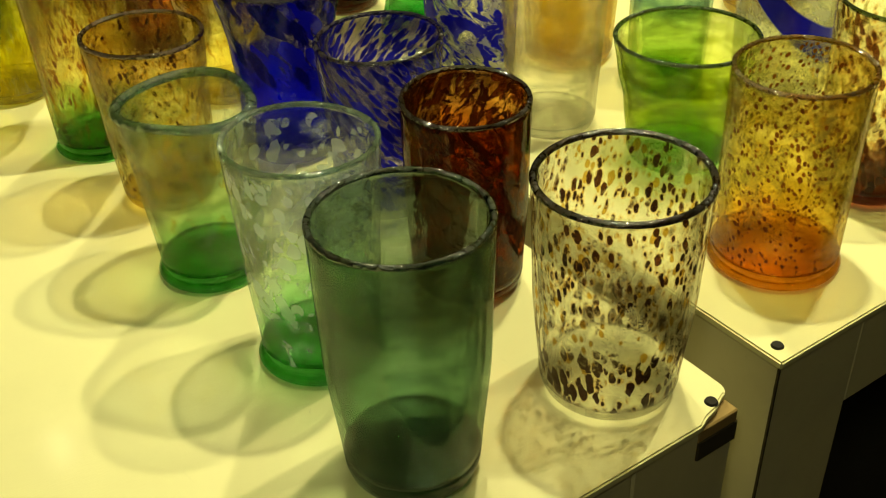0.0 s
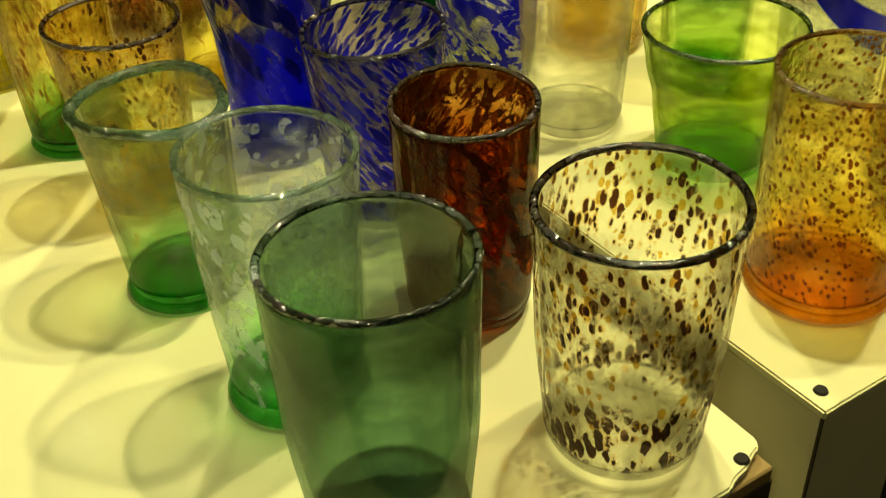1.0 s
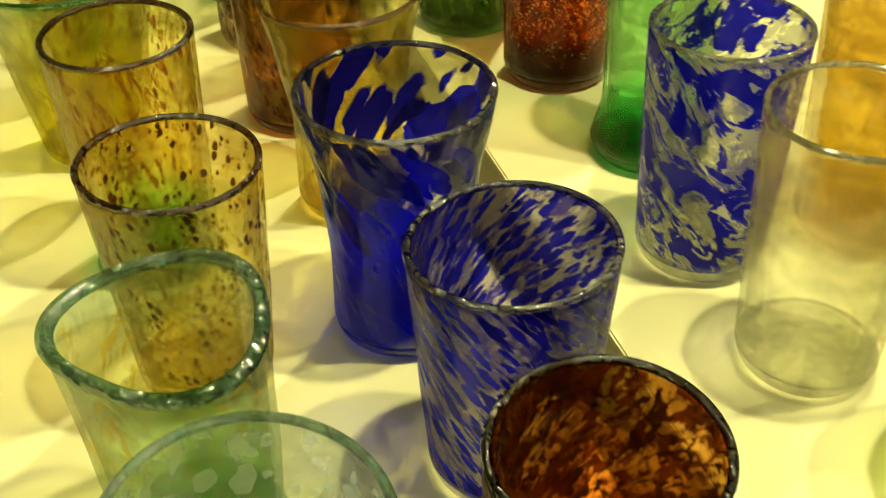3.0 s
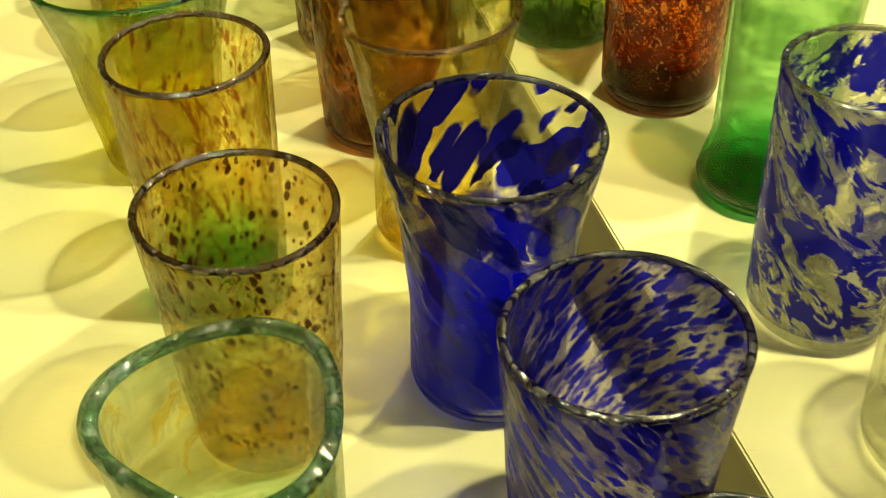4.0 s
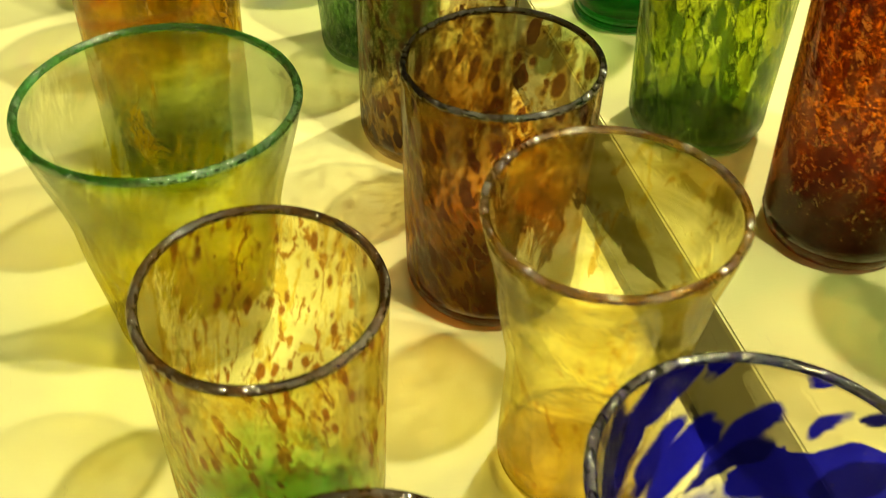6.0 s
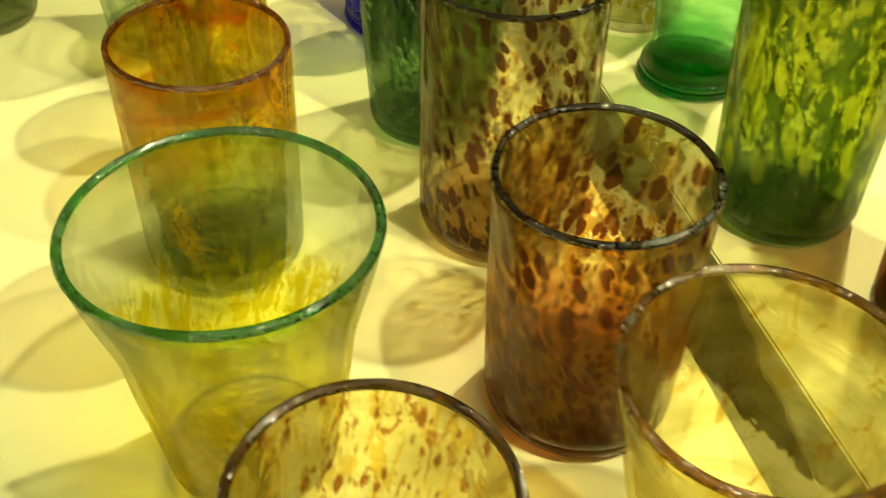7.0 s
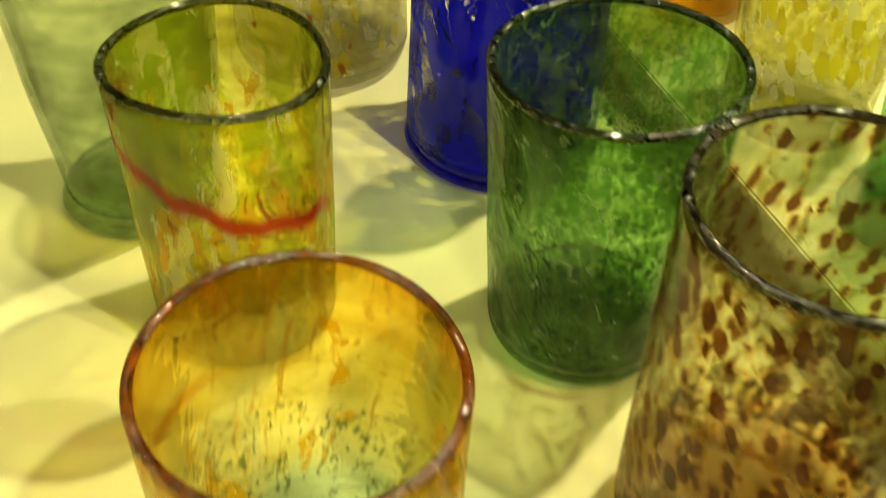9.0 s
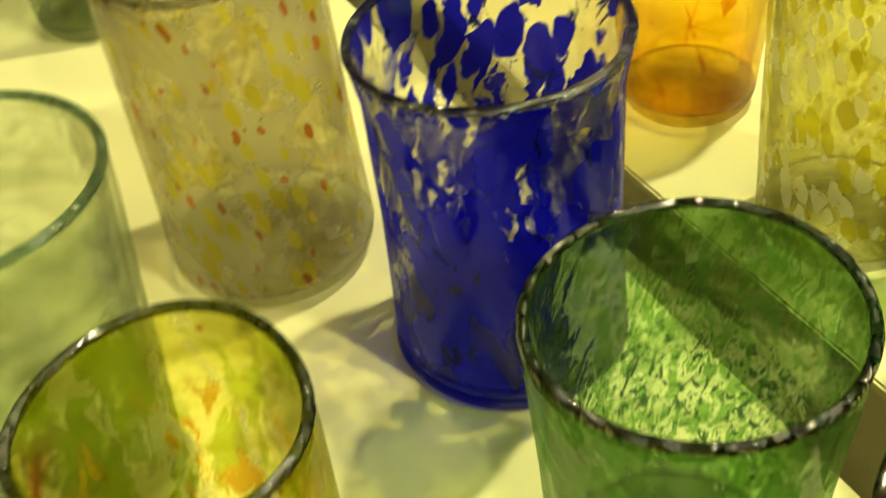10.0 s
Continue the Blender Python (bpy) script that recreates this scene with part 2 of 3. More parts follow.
def screw_hole(x, y, parent, r=0.0042):
    # A raised near-black disc: the dark inside of a hole is put into its colour.
    bm = bmesh.new()
    bmesh.ops.create_cone(bm, cap_ends=True, segments=14, radius1=r, radius2=r * 0.8, depth=0.0016)
    for v in bm.verts:
        v.co += Vector((x, y, 0.0006))
    return part("screw_hole", bm, HOLE, parent, "dark disc standing in for a screw hole")


def display_table(label, at, chip, left, length, side):
    """A painted table: thin top, apron boards, square legs. Its near inner corner is at `at`; it runs to the left (side -1) or right (+1)."""
    t = tagged(new("display_table"), label, "table", "display tables")
    t.matrix_world = table_axes(*at)
    w = left * side
    if chip:
        top = [(w, 0), (-0.034, 0), (-0.027, 0.0035), (-0.017, 0.0055), (-0.010, 0.0095), (-0.0035, 0.0115), (0, 0.0165), (0, length), (w, length)]
    else:
        top = [(w, 0), (0, 0), (0, length), (w, length)]
    part("tabletop", prism(top, -0.006, 0, 0.0012), WHITE, t, "white painted top with worn edges")
    lo, hi = min(0, w), max(0, w)
    e = 0.0025
    part("front_board", box((lo + 0.083, e + 0.0006, -0.078), (hi - 0.083, 0.022, -0.0075), 0.0008), SIDE, t)
    part("back_board", box((lo + 0.083, length - 0.022, -0.078), (hi - 0.083, length - e, -0.0075), 0.0008), SIDE, t)
    part("side_board", box((lo + e + 0.0006, 0.083, -0.078), (lo + 0.022, length - 0.083, -0.0075), 0.0008), SIDE, t)
    part("side_board", box((hi - 0.022, 0.083, -0.078), (hi - e - 0.0006, length - 0.083, -0.0075), 0.0008), SIDE, t)
    for x in (lo + e, hi - e - 0.08):
        for y in (e, length - e - 0.08):
            part("leg", box((x, y, -0.8), (x + 0.08, y + 0.08, -0.0072), 0.0015), SIDE, t)
    return t


table_left = display_table("white painted display table with a chipped corner", (0.169, 0.446), True, 1.3, 2.3, -1)
part("broken_corner", box((-0.034, 0.0019, -0.030), (-0.0019, 0.0215, -0.0066), 0.001), RAWWOOD, table_left, "bare broken wood at the chipped corner")
# Solid dark box; its colour stands in for shade in the hole below the wood.
part("hole_shade_piece", box((-0.0335, 0.0012, -0.0305), (-0.0012, 0.0215, -0.0150), 0.001), SEAM_HOLE, table_left, "dark piece standing in for the shaded hole under the bare wood")
screw_hole(-0.0165, 0.0105, table_left)
table_right = display_table("white painted display table beside a narrow gap", (0.198, 0.476), False, 1.3, 2.3, 1)
screw_hole(0.0105, 0.0125, table_right)
part("joint", box((0.0021, 0.0021, -0.8), (0.0036, 0.0036, -0.0075)), SEAM_HOLE, table_right)


def smooth(points, f):
    """A radius at height f between (height, radius) points, eased."""
    for (a, ra), (b, rb) in zip(points, points[1:]):
        if f <= b:
            k = (f - a) / (b - a) if b > a else 0
            return ra + (rb - ra) * (0.5 * k + 0.5 * k * k * (3 - 2 * k))
    return points[-1][1]


def ring_mesh(profile, height, twist, seed, wobble, lobes, close, skins=None, segs=72):
    """Turns a profile of (radius, z) round the axis, with the unevenness of hand work, and stores the pattern's coordinates."""
    rnd = random.Random(seed)
    pa, pb, pc, lean = (rnd.uniform(0, 6.28) for _ in range(4))
    verts, pats, highs = [], [], []
    for r, z in profile:
        f = z / height
        for i in range(segs):
            a = 2 * math.pi * i / segs
            k = 1 + wobble * (math.sin(2 * a + pa + f) + 0.5 * math.sin(3 * a + pb - 2 * f)) * (0.3 + f)
            k += lobes * f * f * (math.cos(3 * a - 1.5 * math.pi) + 0.4 * math.cos(2 * a + 0.6))
            dz = wobble * 0.06 * math.sin(a + lean) * f
            verts.append((r * k * math.cos(a), r * k * math.sin(a), z + dz * 1.0))
            b = a + twist * f
            pats.append((r * math.cos(b), r * math.sin(b), z))
            highs.append(f)
    n = len(profile)
    faces = []
    for j in range(n if close else n - 1):
        for i in range(segs):
            k, l = (i + 1) % segs, (j + 1) % n
            faces.append((j * segs + i, j * segs + k, l * segs + k, l * segs + i))
    me = bpy.data.meshes.new("glass")
    me.from_pydata(verts, [], faces)
    me.attributes.new("pat", "FLOAT_VECTOR", "POINT").data.foreach_set("vector", [q for p in pats for q in p])
    me.attributes.new("skin", "FLOAT", "POINT").data.foreach_set("value", [float(q) for q in (skins or [1] * len(profile)) for _ in range(segs)])
    me.attributes.new("high", "FLOAT", "POINT").data.foreach_set("value", highs)
    bm = bmesh.new()
    bm.from_mesh(me)
    bpy.data.meshes.remove(me)
    bmesh.ops.remove_doubles(bm, verts=bm.verts[:], dist=1e-6)
    bmesh.ops.recalc_face_normals(bm, faces=bm.faces[:])
    for fc in bm.faces:
        fc.smooth = True
    return bm


def vessel(name, label, category, x, y, h, shape, body, rim, base, seed, twist=0.6, wobble=0.012, lobes=0.0, thick=0.003, bottom=0.012,
           bead=0.0016, foot=0.0, turn=0.0, group="hand-blown glasses", rim_label="", base_label=""):
    """A blown drinking glass, vase or bottle: a wall with two skins, a melted rim and a thick bottom (with a foot ring where it has one)."""
    ob = tagged(new(name), label, category, group)
    ob.matrix_world = pose(x, y, 0.0004, 0, 0, turn)
    zs = [bottom * 0.9 + (h - bead - bottom * 0.9) * i / 26 for i in range(27)]
    outer = [(smooth(shape, z / h), z) for z in zs]
    inner = [(r - thick * (1.25 - 0.4 * z / h), z) for r, z in outer]
    part("wall", ring_mesh(outer + inner[::-1], h, twist, seed, wobble, lobes, True, [1] * 27 + [0] * 27), body, ob)
    r_top = outer[-1][0] - thick * 0.45
    loop = [(r_top + bead * 1.1 * math.cos(q), h - bead * 1.0 + bead * math.sin(q)) for q in (2 * math.pi * i / 10 for i in range(10))]
    part("rim", ring_mesh(loop, h, twist, seed, wobble, lobes, True), rim, ob, rim_label)
    rb, ri = smooth(shape, 0.0), inner[0][0]
    prof = [(0.0005, bottom * 0.45), (rb * 0.35, bottom * 0.35), (rb * 0.62, 0.0012), (rb * 0.8, 0.0), (rb * 0.95, 0.0008)]
    if foot:
        prof += [(rb + foot, 0.001), (rb + foot + 0.001, 0.003), (rb + foot * 0.4, 0.0055)]
    prof += [(smooth(shape, bottom * f / h) - 0.0002, bottom * f) for f in (0.3, 0.55, 0.88)]
    prof += [(ri, bottom * 0.95), (ri * 0.8, bottom * 0.86), (ri * 0.45, bottom * 1.0), (0.0005, bottom * 1.15)]
    part("base", ring_mesh(prof, h, twist, seed, wobble, 0.0, False), base, ob, base_label)
    return ob


# ---- glass colours (what one skin lets through) ----
CLEARISH = (0.90, 0.92, 0.84)
G_SMOKE = blown_glass("smoke_green_glass", [(0, (0.40, 0.57, 0.45)), (1, (0.46, 0.59, 0.46))], wave=0.08, bend=0.27, ripple=0.3)
R_SMOKE = rim_glass("smoke_green_rim", (0.10, 0.18, 0.13))
B_SMOKE = solid_glass("smoke_green_base", (0.10, 0.17, 0.12), 0.5)
DARK_BR, RUST, GOLD = (0.045, 0.016, 0.012), (0.30, 0.10, 0.02), (0.62, 0.40, 0.06)
G_TORT = blown_glass("clear_brown_chips", [(0, (0.95, 0.95, 0.90)), (1, (0.94, 0.94, 0.86))], [
    ("chips", 200, (1, 1, 0.55), 0.50, 0.08, GOLD, 0.1, 0.25, 1.2),
    ("edged", 230, (1, 1, 0.5), 0.56, 0.08, (0.10, 0.035, 0.014), 0.25, 0.66, 1.2),
    ("edged", 250, (1, 1, 0.45), 0.52, 0.08, DARK_BR, 0.3, 0.56, 0.86),
    ("edged", 230, (1, 1, 0.42), 0.82, 0.08, DARK_BR, 0.3, -0.3, 0.36)], wave=0.05, shift=1.0)
R_DARK = rim_glass("dark_brown_rim", (0.07, 0.035, 0.02))
B_CLEAR = solid_glass("clear_base", (0.95, 0.95, 0.88), 0.65)
WHITE_HAZE = (46, 0.50, (0.75, 0.82, 0.86), 0.35)
G_OPAL = blown_glass("pale_opal_glass", [(0, (0.30, 0.72, 0.36)), (0.22, (0.62, 0.84, 0.62)), (0.4, (0.84, 0.89, 0.82)), (1, (0.86, 0.92, 0.88))], [
    ("chips", 120, (1, 1, 0.8), 0.80, 0.05, (0.78, 0.88, 0.88), 0.30, 0.3, 0.97)], haze=WHITE_HAZE, wave=0.10, shift=2.0, bend=0.2)
R_AQUA = rim_glass("aqua_rim", (0.66, 0.88, 0.80))
R_TEAL = rim_glass("teal_rim", (0.46, 0.72, 0.68))
B_GREEN = solid_glass("bright_green_base", (0.16, 0.62, 0.18), 0.55)
G_WONKY = blown_glass("pale_green_amber_glass", [(0, (0.30, 0.70, 0.34)), (0.2, (0.66, 0.84, 0.58)), (0.6, (0.84, 0.88, 0.70)), (0.85, (0.80, 0.88, 0.80)), (1, (0.60, 0.78, 0.76))], [
    ("swirl", 80, (1, 1, 0.6), 0.55, 0.06, (0.88, 0.74, 0.24), 0.12, 0.35, 0.97)], haze=(70, 0.56, (0.70, 0.80, 0.76), 0.22), wave=0.12, shift=3.0, bend=0.2)
G_BROWN = blown_glass("dark_amber_brown_glass", [(0, (0.70, 0.22, 0.03)), (0.5, (0.66, 0.26, 0.04)), (1, (0.72, 0.46, 0.12))], [
    ("swirl", 125, (1, 1, 0.6), 0.44, 0.10, (0.16, 0.035, 0.012), 0.35, -0.3, 1.3),
    ("swirl", 140, (1, 1, 0.6), 0.51, 0.06, (0.05, 0.014, 0.010), 0.5, 0.2, 1.3)], wave=0.15, shift=4.0)
B_BROWN = solid_glass("dark_red_brown_base", (0.30, 0.06, 0.015), 0.5)
B_TORT = solid_glass("amber_brown_base", (0.74, 0.56, 0.30), 0.6)
COBALT, DEEP = (0.012, 0.012, 0.90), (0.006, 0.006, 0.26)
G_CSPECK = blown_glass("cobalt_grain_glass", [(0, (0.50, 0.48, 0.66)), (1, (0.56, 0.52, 0.62))], [
    ("swirl", 120, (1, 1, 0.35), 0.46, 0.14, (0.10, 0.08, 0.55), 0.30, -0.3, 1.3),
    ("chips", 250, (1, 1, 0.45), 1.15, 0.35, (0.02, 0.02, 0.62), 0.4, -0.3, 1.3),
    ("chips", 170, (1, 1, 0.40), 0.70, 0.25, (0.008, 0.008, 0.34), 0.4, -0.3, 1.3)], haze=(60, 0.25, (0.32, 0.27, 0.34), 0.32), wave=0.06, shift=5.0)
R_BLUE = rim_glass("dark_blue_rim", (0.10, 0.09, 0.34))
G_VASE = blown_glass("cobalt_vase_glass", [(0, (0.30, 0.30, 0.88)), (0.35, (0.70, 0.68, 0.80)), (0.5, (0.86, 0.82, 0.68)), (1, (0.90, 0.86, 0.62))], [
    ("chips", 64, (1, 1, 0.42), 0.98, 0.08, COBALT, 0.3, 0.4, 1.3),
    ("swirl", 46, (1, 1, 0.5), 0.38, 0.04, COBALT, 0.25, -0.3, 0.58),
    ("chips", 66, (1, 1, 0.42), 0.66, 0.10, DEEP, 0.25, 0.30, 1.3),
    ("swirl", 50, (1, 1, 0.4), 0.64, 0.05, DEEP, 0.25, 0.2, 1.3)], wave=0.05, shift=6.2)
B_BLUE = solid_glass("cobalt_base", (0.03, 0.03, 0.75), 0.6)
G_AMBSPK = blown_glass("pale_amber_speckled_glass", [(0, (0.96, 0.93, 0.64)), (0.5, (0.97, 0.94, 0.68)), (1, (0.95, 0.87, 0.50))], [
    ("swirl", 100, (1, 1, 0.5), 0.54, 0.08, (0.94, 0.76, 0.22), 0.10, -0.3, 1.3),
    ("swirl", 150, (1, 1, 0.6), 0.60, 0.06, (0.72, 0.44, 0.10), 0.12, 0.3, 1.3),
    ("edged", 270, (1, 1, 0.6), 0.54, 0.14, (0.12, 0.05, 0.02), 0.25, 0.05, 1.3)], wave=0.14, shift=7.0)
R_PURPLE = rim_glass("dark_plum_rim", (0.26, 0.14, 0.10))
B_GOLD = solid_glass("golden_base", (0.95, 0.80, 0.26), 0.65)
G_AMBSTR = blown_glass("amber_streaked_glass", [(0, (0.24, 0.62, 0.20)), (0.2, (0.50, 0.70, 0.30)), (0.3, (0.95, 0.91, 0.56)), (1, (0.95, 0.90, 0.48))], [
    ("swirl", 130, (1, 1, 0.22), 0.52, 0.10, (0.90, 0.68, 0.14), 0.12, 0.15, 1.3),
    ("swirl", 200, (1, 1, 0.25), 0.56, 0.06, (0.58, 0.28, 0.05), 0.2, 0.1, 1.3),
    ("chips", 240, (1, 1, 0.35), 0.52, 0.20, (0.40, 0.17, 0.04), 0.2, 0.3, 1.3),
    ("chips", 240, (1, 1, 0.6), 0.70, 0.08, (0.05, 0.09, 0.03), 0.3, -0.3, 0.2)], wave=0.12, shift=8.0)
G_YELFL = blown_glass("honey_yellow_glass", [(0, (0.97, 0.88, 0.26)), (0.3, (0.97, 0.93, 0.56)), (1, (0.95, 0.87, 0.46))], [
    ("swirl", 60, (1, 1, 0.4), 0.58, 0.10, (0.90, 0.72, 0.20), 0.06, -0.3, 1.3),
    ("swirl", 160, (1, 1, 0.3), 0.59, 0.06, (0.80, 0.56, 0.14), 0.10, -0.3, 1.3)], wave=0.18, shift=9.0)
R_AMBER = rim_glass("amber_rim", (0.70, 0.42, 0.10))
G_GRNRIM = blown_glass("clear_to_yellow_glass", [(0, (0.82, 0.78, 0.05)), (0.4, (0.86, 0.82, 0.12)), (0.62, (0.88, 0.89, 0.50)), (0.75, (0.88, 0.92, 0.80)), (0.93, (0.86, 0.92, 0.80)), (1, (0.50, 0.80, 0.52))], [
    ("swirl", 110, (1, 1, 0.25), 0.50, 0.06, (0.82, 0.70, 0.02), 0.25, 0.0, 0.60),
    ("swirl", 190, (1, 1, 0.2), 0.57, 0.05, (0.90, 0.88, 0.50), 0.25, 0.0, 0.62)], wave=0.08, shift=10.0)
R_GREEN = rim_glass("green_rim", (0.20, 0.66, 0.24))
B_YELLOW = solid_glass("yellow_base", (0.82, 0.74, 0.06), 0.6)
G_NTORT = blown_glass("brown_spotted_glass", [(0, (0.44, 0.16, 0.08)), (0.24, (0.62, 0.34, 0.16)), (0.34, (0.95, 0.84, 0.50)), (0.6, (0.92, 0.80, 0.48)), (1, (0.92, 0.90, 0.68))], [
    ("swirl", 140, (1, 1, 0.4), 0.46, 0.08, (0.74, 0.40, 0.06), 0.2, -0.3, 0.65),
    ("swirl", 44, (1, 1, 0.6), 0.53, 0.05, (0.40, 0.27, 0.10), 0.12, 0.45, 1.3),
    ("edged", 150, (1, 1, 0.5), 0.74, 0.20, (0.20, 0.07, 0.02), 0.15, 0.5, 1.3),
    ("chips", 280, (1, 1, 0.45), 0.85, 0.16, (0.20, 0.06, 0.02), 0.3, -0.3, 0.6)], wave=0.12, shift=11.0)
G_ORANGE = blown_glass("orange_blown_glass", [(0, (0.52, 0.68, 0.62)), (0.24, (0.60, 0.72, 0.58)), (0.38, (0.90, 0.84, 0.40)), (0.7, (0.95, 0.77, 0.16)), (0.93, (0.94, 0.66, 0.08)), (1, (0.90, 0.52, 0.04))], [
    ("swirl", 34, (1, 1, 0.35), 0.52, 0.10, (0.80, 0.80, 0.58), 0.12, 0.2, 0.92),
    ("swirl", 40, (1, 1, 0.5), 0.55, 0.06, (0.96, 0.58, 0.02), 0.40, 0.2, 1.3),
    ("band", 0.80, (2.4, 0.08, 30), 0.005, 0.03, (0.86, 0.42, 0.02), 0.2, -0.3, 1.3),
    ("swirl", 170, (1, 1, 0.14), 0.58, 0.06, (0.76, 0.52, 0.08), 0.2, 0.25, 1.3),
    ("swirl", 330, (1, 1, 0.4), 0.55, 0.06, (0.22, 0.28, 0.16), 0.2, 0.0, 0.5)], wave=0.14, shift=12.0)
R_ORANGE = rim_glass("burnt_orange_rim", (0.72, 0.34, 0.04))
B_GREY = solid_glass("grey_blue_base", (0.72, 0.76, 0.60), 0.65)
B_SLATE = solid_glass("slate_green_base", (0.52, 0.65, 0.57), 0.6)
G_FTORT = blown_glass("clear_tortoise_glass", [(0, (0.70, 0.56, 0.34)), (0.10, (0.88, 0.80, 0.54)), (0.18, (0.97, 0.95, 0.76)), (1, (0.95, 0.95, 0.78))], [
    ("swirl", 60, (1, 1, 0.5), 0.55, 0.05, (0.52, 0.48, 0.22), 0.06, 0.45, 1.3),
    ("swirl", 130, (1, 1, 0.5), 0.60, 0.06, (0.80, 0.52, 0.10), 0.12, 0.15, 0.8),
    ("edged", 200, (1, 1, 0.5), 0.74, 0.16, (0.22, 0.09, 0.025), 0.15, -0.3, 1.3),
    ("edged", 210, (1, 1, 0.5), 1.00, 0.10, (0.08, 0.035, 0.02), 0.35, -0.3, 0.24)], wave=0.12, shift=13.0)
G_GREEN = blown_glass("mottled_green_glass", [(0, (0.74, 0.82, 0.64)), (0.4, (0.64, 0.78, 0.54)), (1, (0.46, 0.66, 0.32))], [
    ("swirl", 230, (1, 1, 0.4), 0.50, 0.06, (0.26, 0.50, 0.15), 0.2, -0.3, 1.3),
    ("swirl", 60, (1, 1, 0.5), 0.55, 0.08, (0.30, 0.54, 0.18), 0.2, -0.3, 1.3),
    ("swirl", 330, (1, 1, 0.6), 0.53, 0.05, (0.07, 0.17, 0.08), 0.3, -0.3, 0.6)], haze=(170, 0.52, (0.60, 0.74, 0.44), 0.35), wave=0.16, shift=14.0)
R_DKGREEN = rim_glass("dark_green_rim", (0.04, 0.13, 0.05))
B_DKGREEN = solid_glass("green_base", (0.30, 0.48, 0.24), 0.6)
G_YRED = blown_glass("yellow_glass_red_thread", [(0, (0.88, 0.87, 0.30)), (0.5, (0.94, 0.90, 0.38)), (1, (0.82, 0.82, 0.20))], [
    ("swirl", 46, (1, 1, 0.45), 0.49, 0.08, (0.60, 0.70, 0.08), 0.15, -0.3, 1.3),
    ("swirl", 60, (1, 1, 0.3), 0.54, 0.06, (0.97, 0.95, 0.70), 0.30, -0.3, 1.3),
    ("swirl", 80, (1, 1, 0.32), 0.54, 0.05, (0.92, 0.56, 0.06), 0.30, 0.0, 0.72),
    ("swirl", 55, (1, 1, 0.4), 0.63, 0.05, (0.52, 0.14, 0.03), 0.2, 0.55, 1.3),
    ("band", 0.70, (-3.3, 0.16, 45), 0.008, 0.05, (0.58, 0.05, 0.02), 0.35, -0.3, 1.3)], wave=0.18, shift=15.0)
R_OLIVE = rim_glass("olive_rim", (0.26, 0.30, 0.04))
G_CBOT = blown_glass("cobalt_white_flecked_glass", [(0, (0.84, 0.84, 0.86)), (1, (0.90, 0.88, 0.70))], [
    ("chips", 95, (1, 1, 0.5), 1.12, 0.08, COBALT, 0.35, 0.1, 1.3),
    ("swirl", 62, (1, 1, 0.42), 0.475, 0.04, COBALT, 0.35, -0.3, 0.80),
    ("swirl", 60, (1, 1, 0.6), 0.58, 0.06, DEEP, 0.3, -0.3, 1.3)], wave=0.05, shift=16.0)
G_PALE = blown_glass("pale_grey_green_glass", [(0, (0.82, 0.92, 0.74)), (0.3, (0.76, 0.82, 0.70)), (1, (0.84, 0.88, 0.76))], haze=(60, 0.52, (0.6, 0.7, 0.6), 0.2), wave=0.14, shift=17.0)
G_CONF = blown_glass("hazy_confetti_glass", [(0, (0.84, 0.82, 0.64)), (1, (0.84, 0.80, 0.64))], [
    ("chips", 150, (1, 1, 0.45), 0.66, 0.16, (0.80, 0.70, 0.10), 0.3, -0.3, 1.3),
    ("chips", 130, (1, 1, 0.5), 0.34, 0.10, (0.58, 0.22, 0.05), 0.3, -0.3, 1.3)], haze=(40, 0.40, (0.66, 0.62, 0.46), 0.4), wave=0.10, shift=18.0)
G_LIME = blown_glass("lime_green_glass", [(0, (0.24, 0.62, 0.10)), (0.16, (0.60, 0.78, 0.14)), (0.3, (0.74, 0.84, 0.18)), (0.7, (0.76, 0.84, 0.28)), (0.9, (0.78, 0.85, 0.46)), (1, (0.66, 0.78, 0.34))], wave=0.20, shift=19.0)
B_LIME = solid_glass("lime_base", (0.26, 0.66, 0.08), 0.55)
R_LIME = rim_glass("olive_green_rim", (0.22, 0.36, 0.08))
G_ORR = blown_glass("orange_fleck_glass", [(0, (0.96, 0.62, 0.12)), (0.12, (0.95, 0.72, 0.20)), (0.24, (0.95, 0.87, 0.40)), (1, (0.92, 0.84, 0.48))], [
    ("swirl", 60, (1, 1, 0.6), 0.52, 0.10, (0.66, 0.60, 0.26), 0.15, 0.3, 1.3),
    ("swirl", 90, (1, 1, 0.6), 0.60, 0.06, (0.88, 0.58, 0.10), 0.12, -0.3, 1.3),
    ("chips", 330, (1, 1, 0.7), 0.56, 0.10, (0.26, 0.09, 0.02), 0.3, -0.3, 1.3)], wave=0.16, shift=20.0)
B_ORANGE = solid_glass("orange_base", (0.94, 0.56, 0.08), 0.6)
G_CLEAR = blown_glass("clear_rippled_glass", [(0, (0.97, 0.97, 0.92)), (1, (0.96, 0.96, 0.90))], haze=(90, 0.54, (0.8, 0.8, 0.7), 0.12), wave=0.10, shift=21.0)
R_CLEAR = rim_glass("clear_rim", (0.86, 0.87, 0.76))
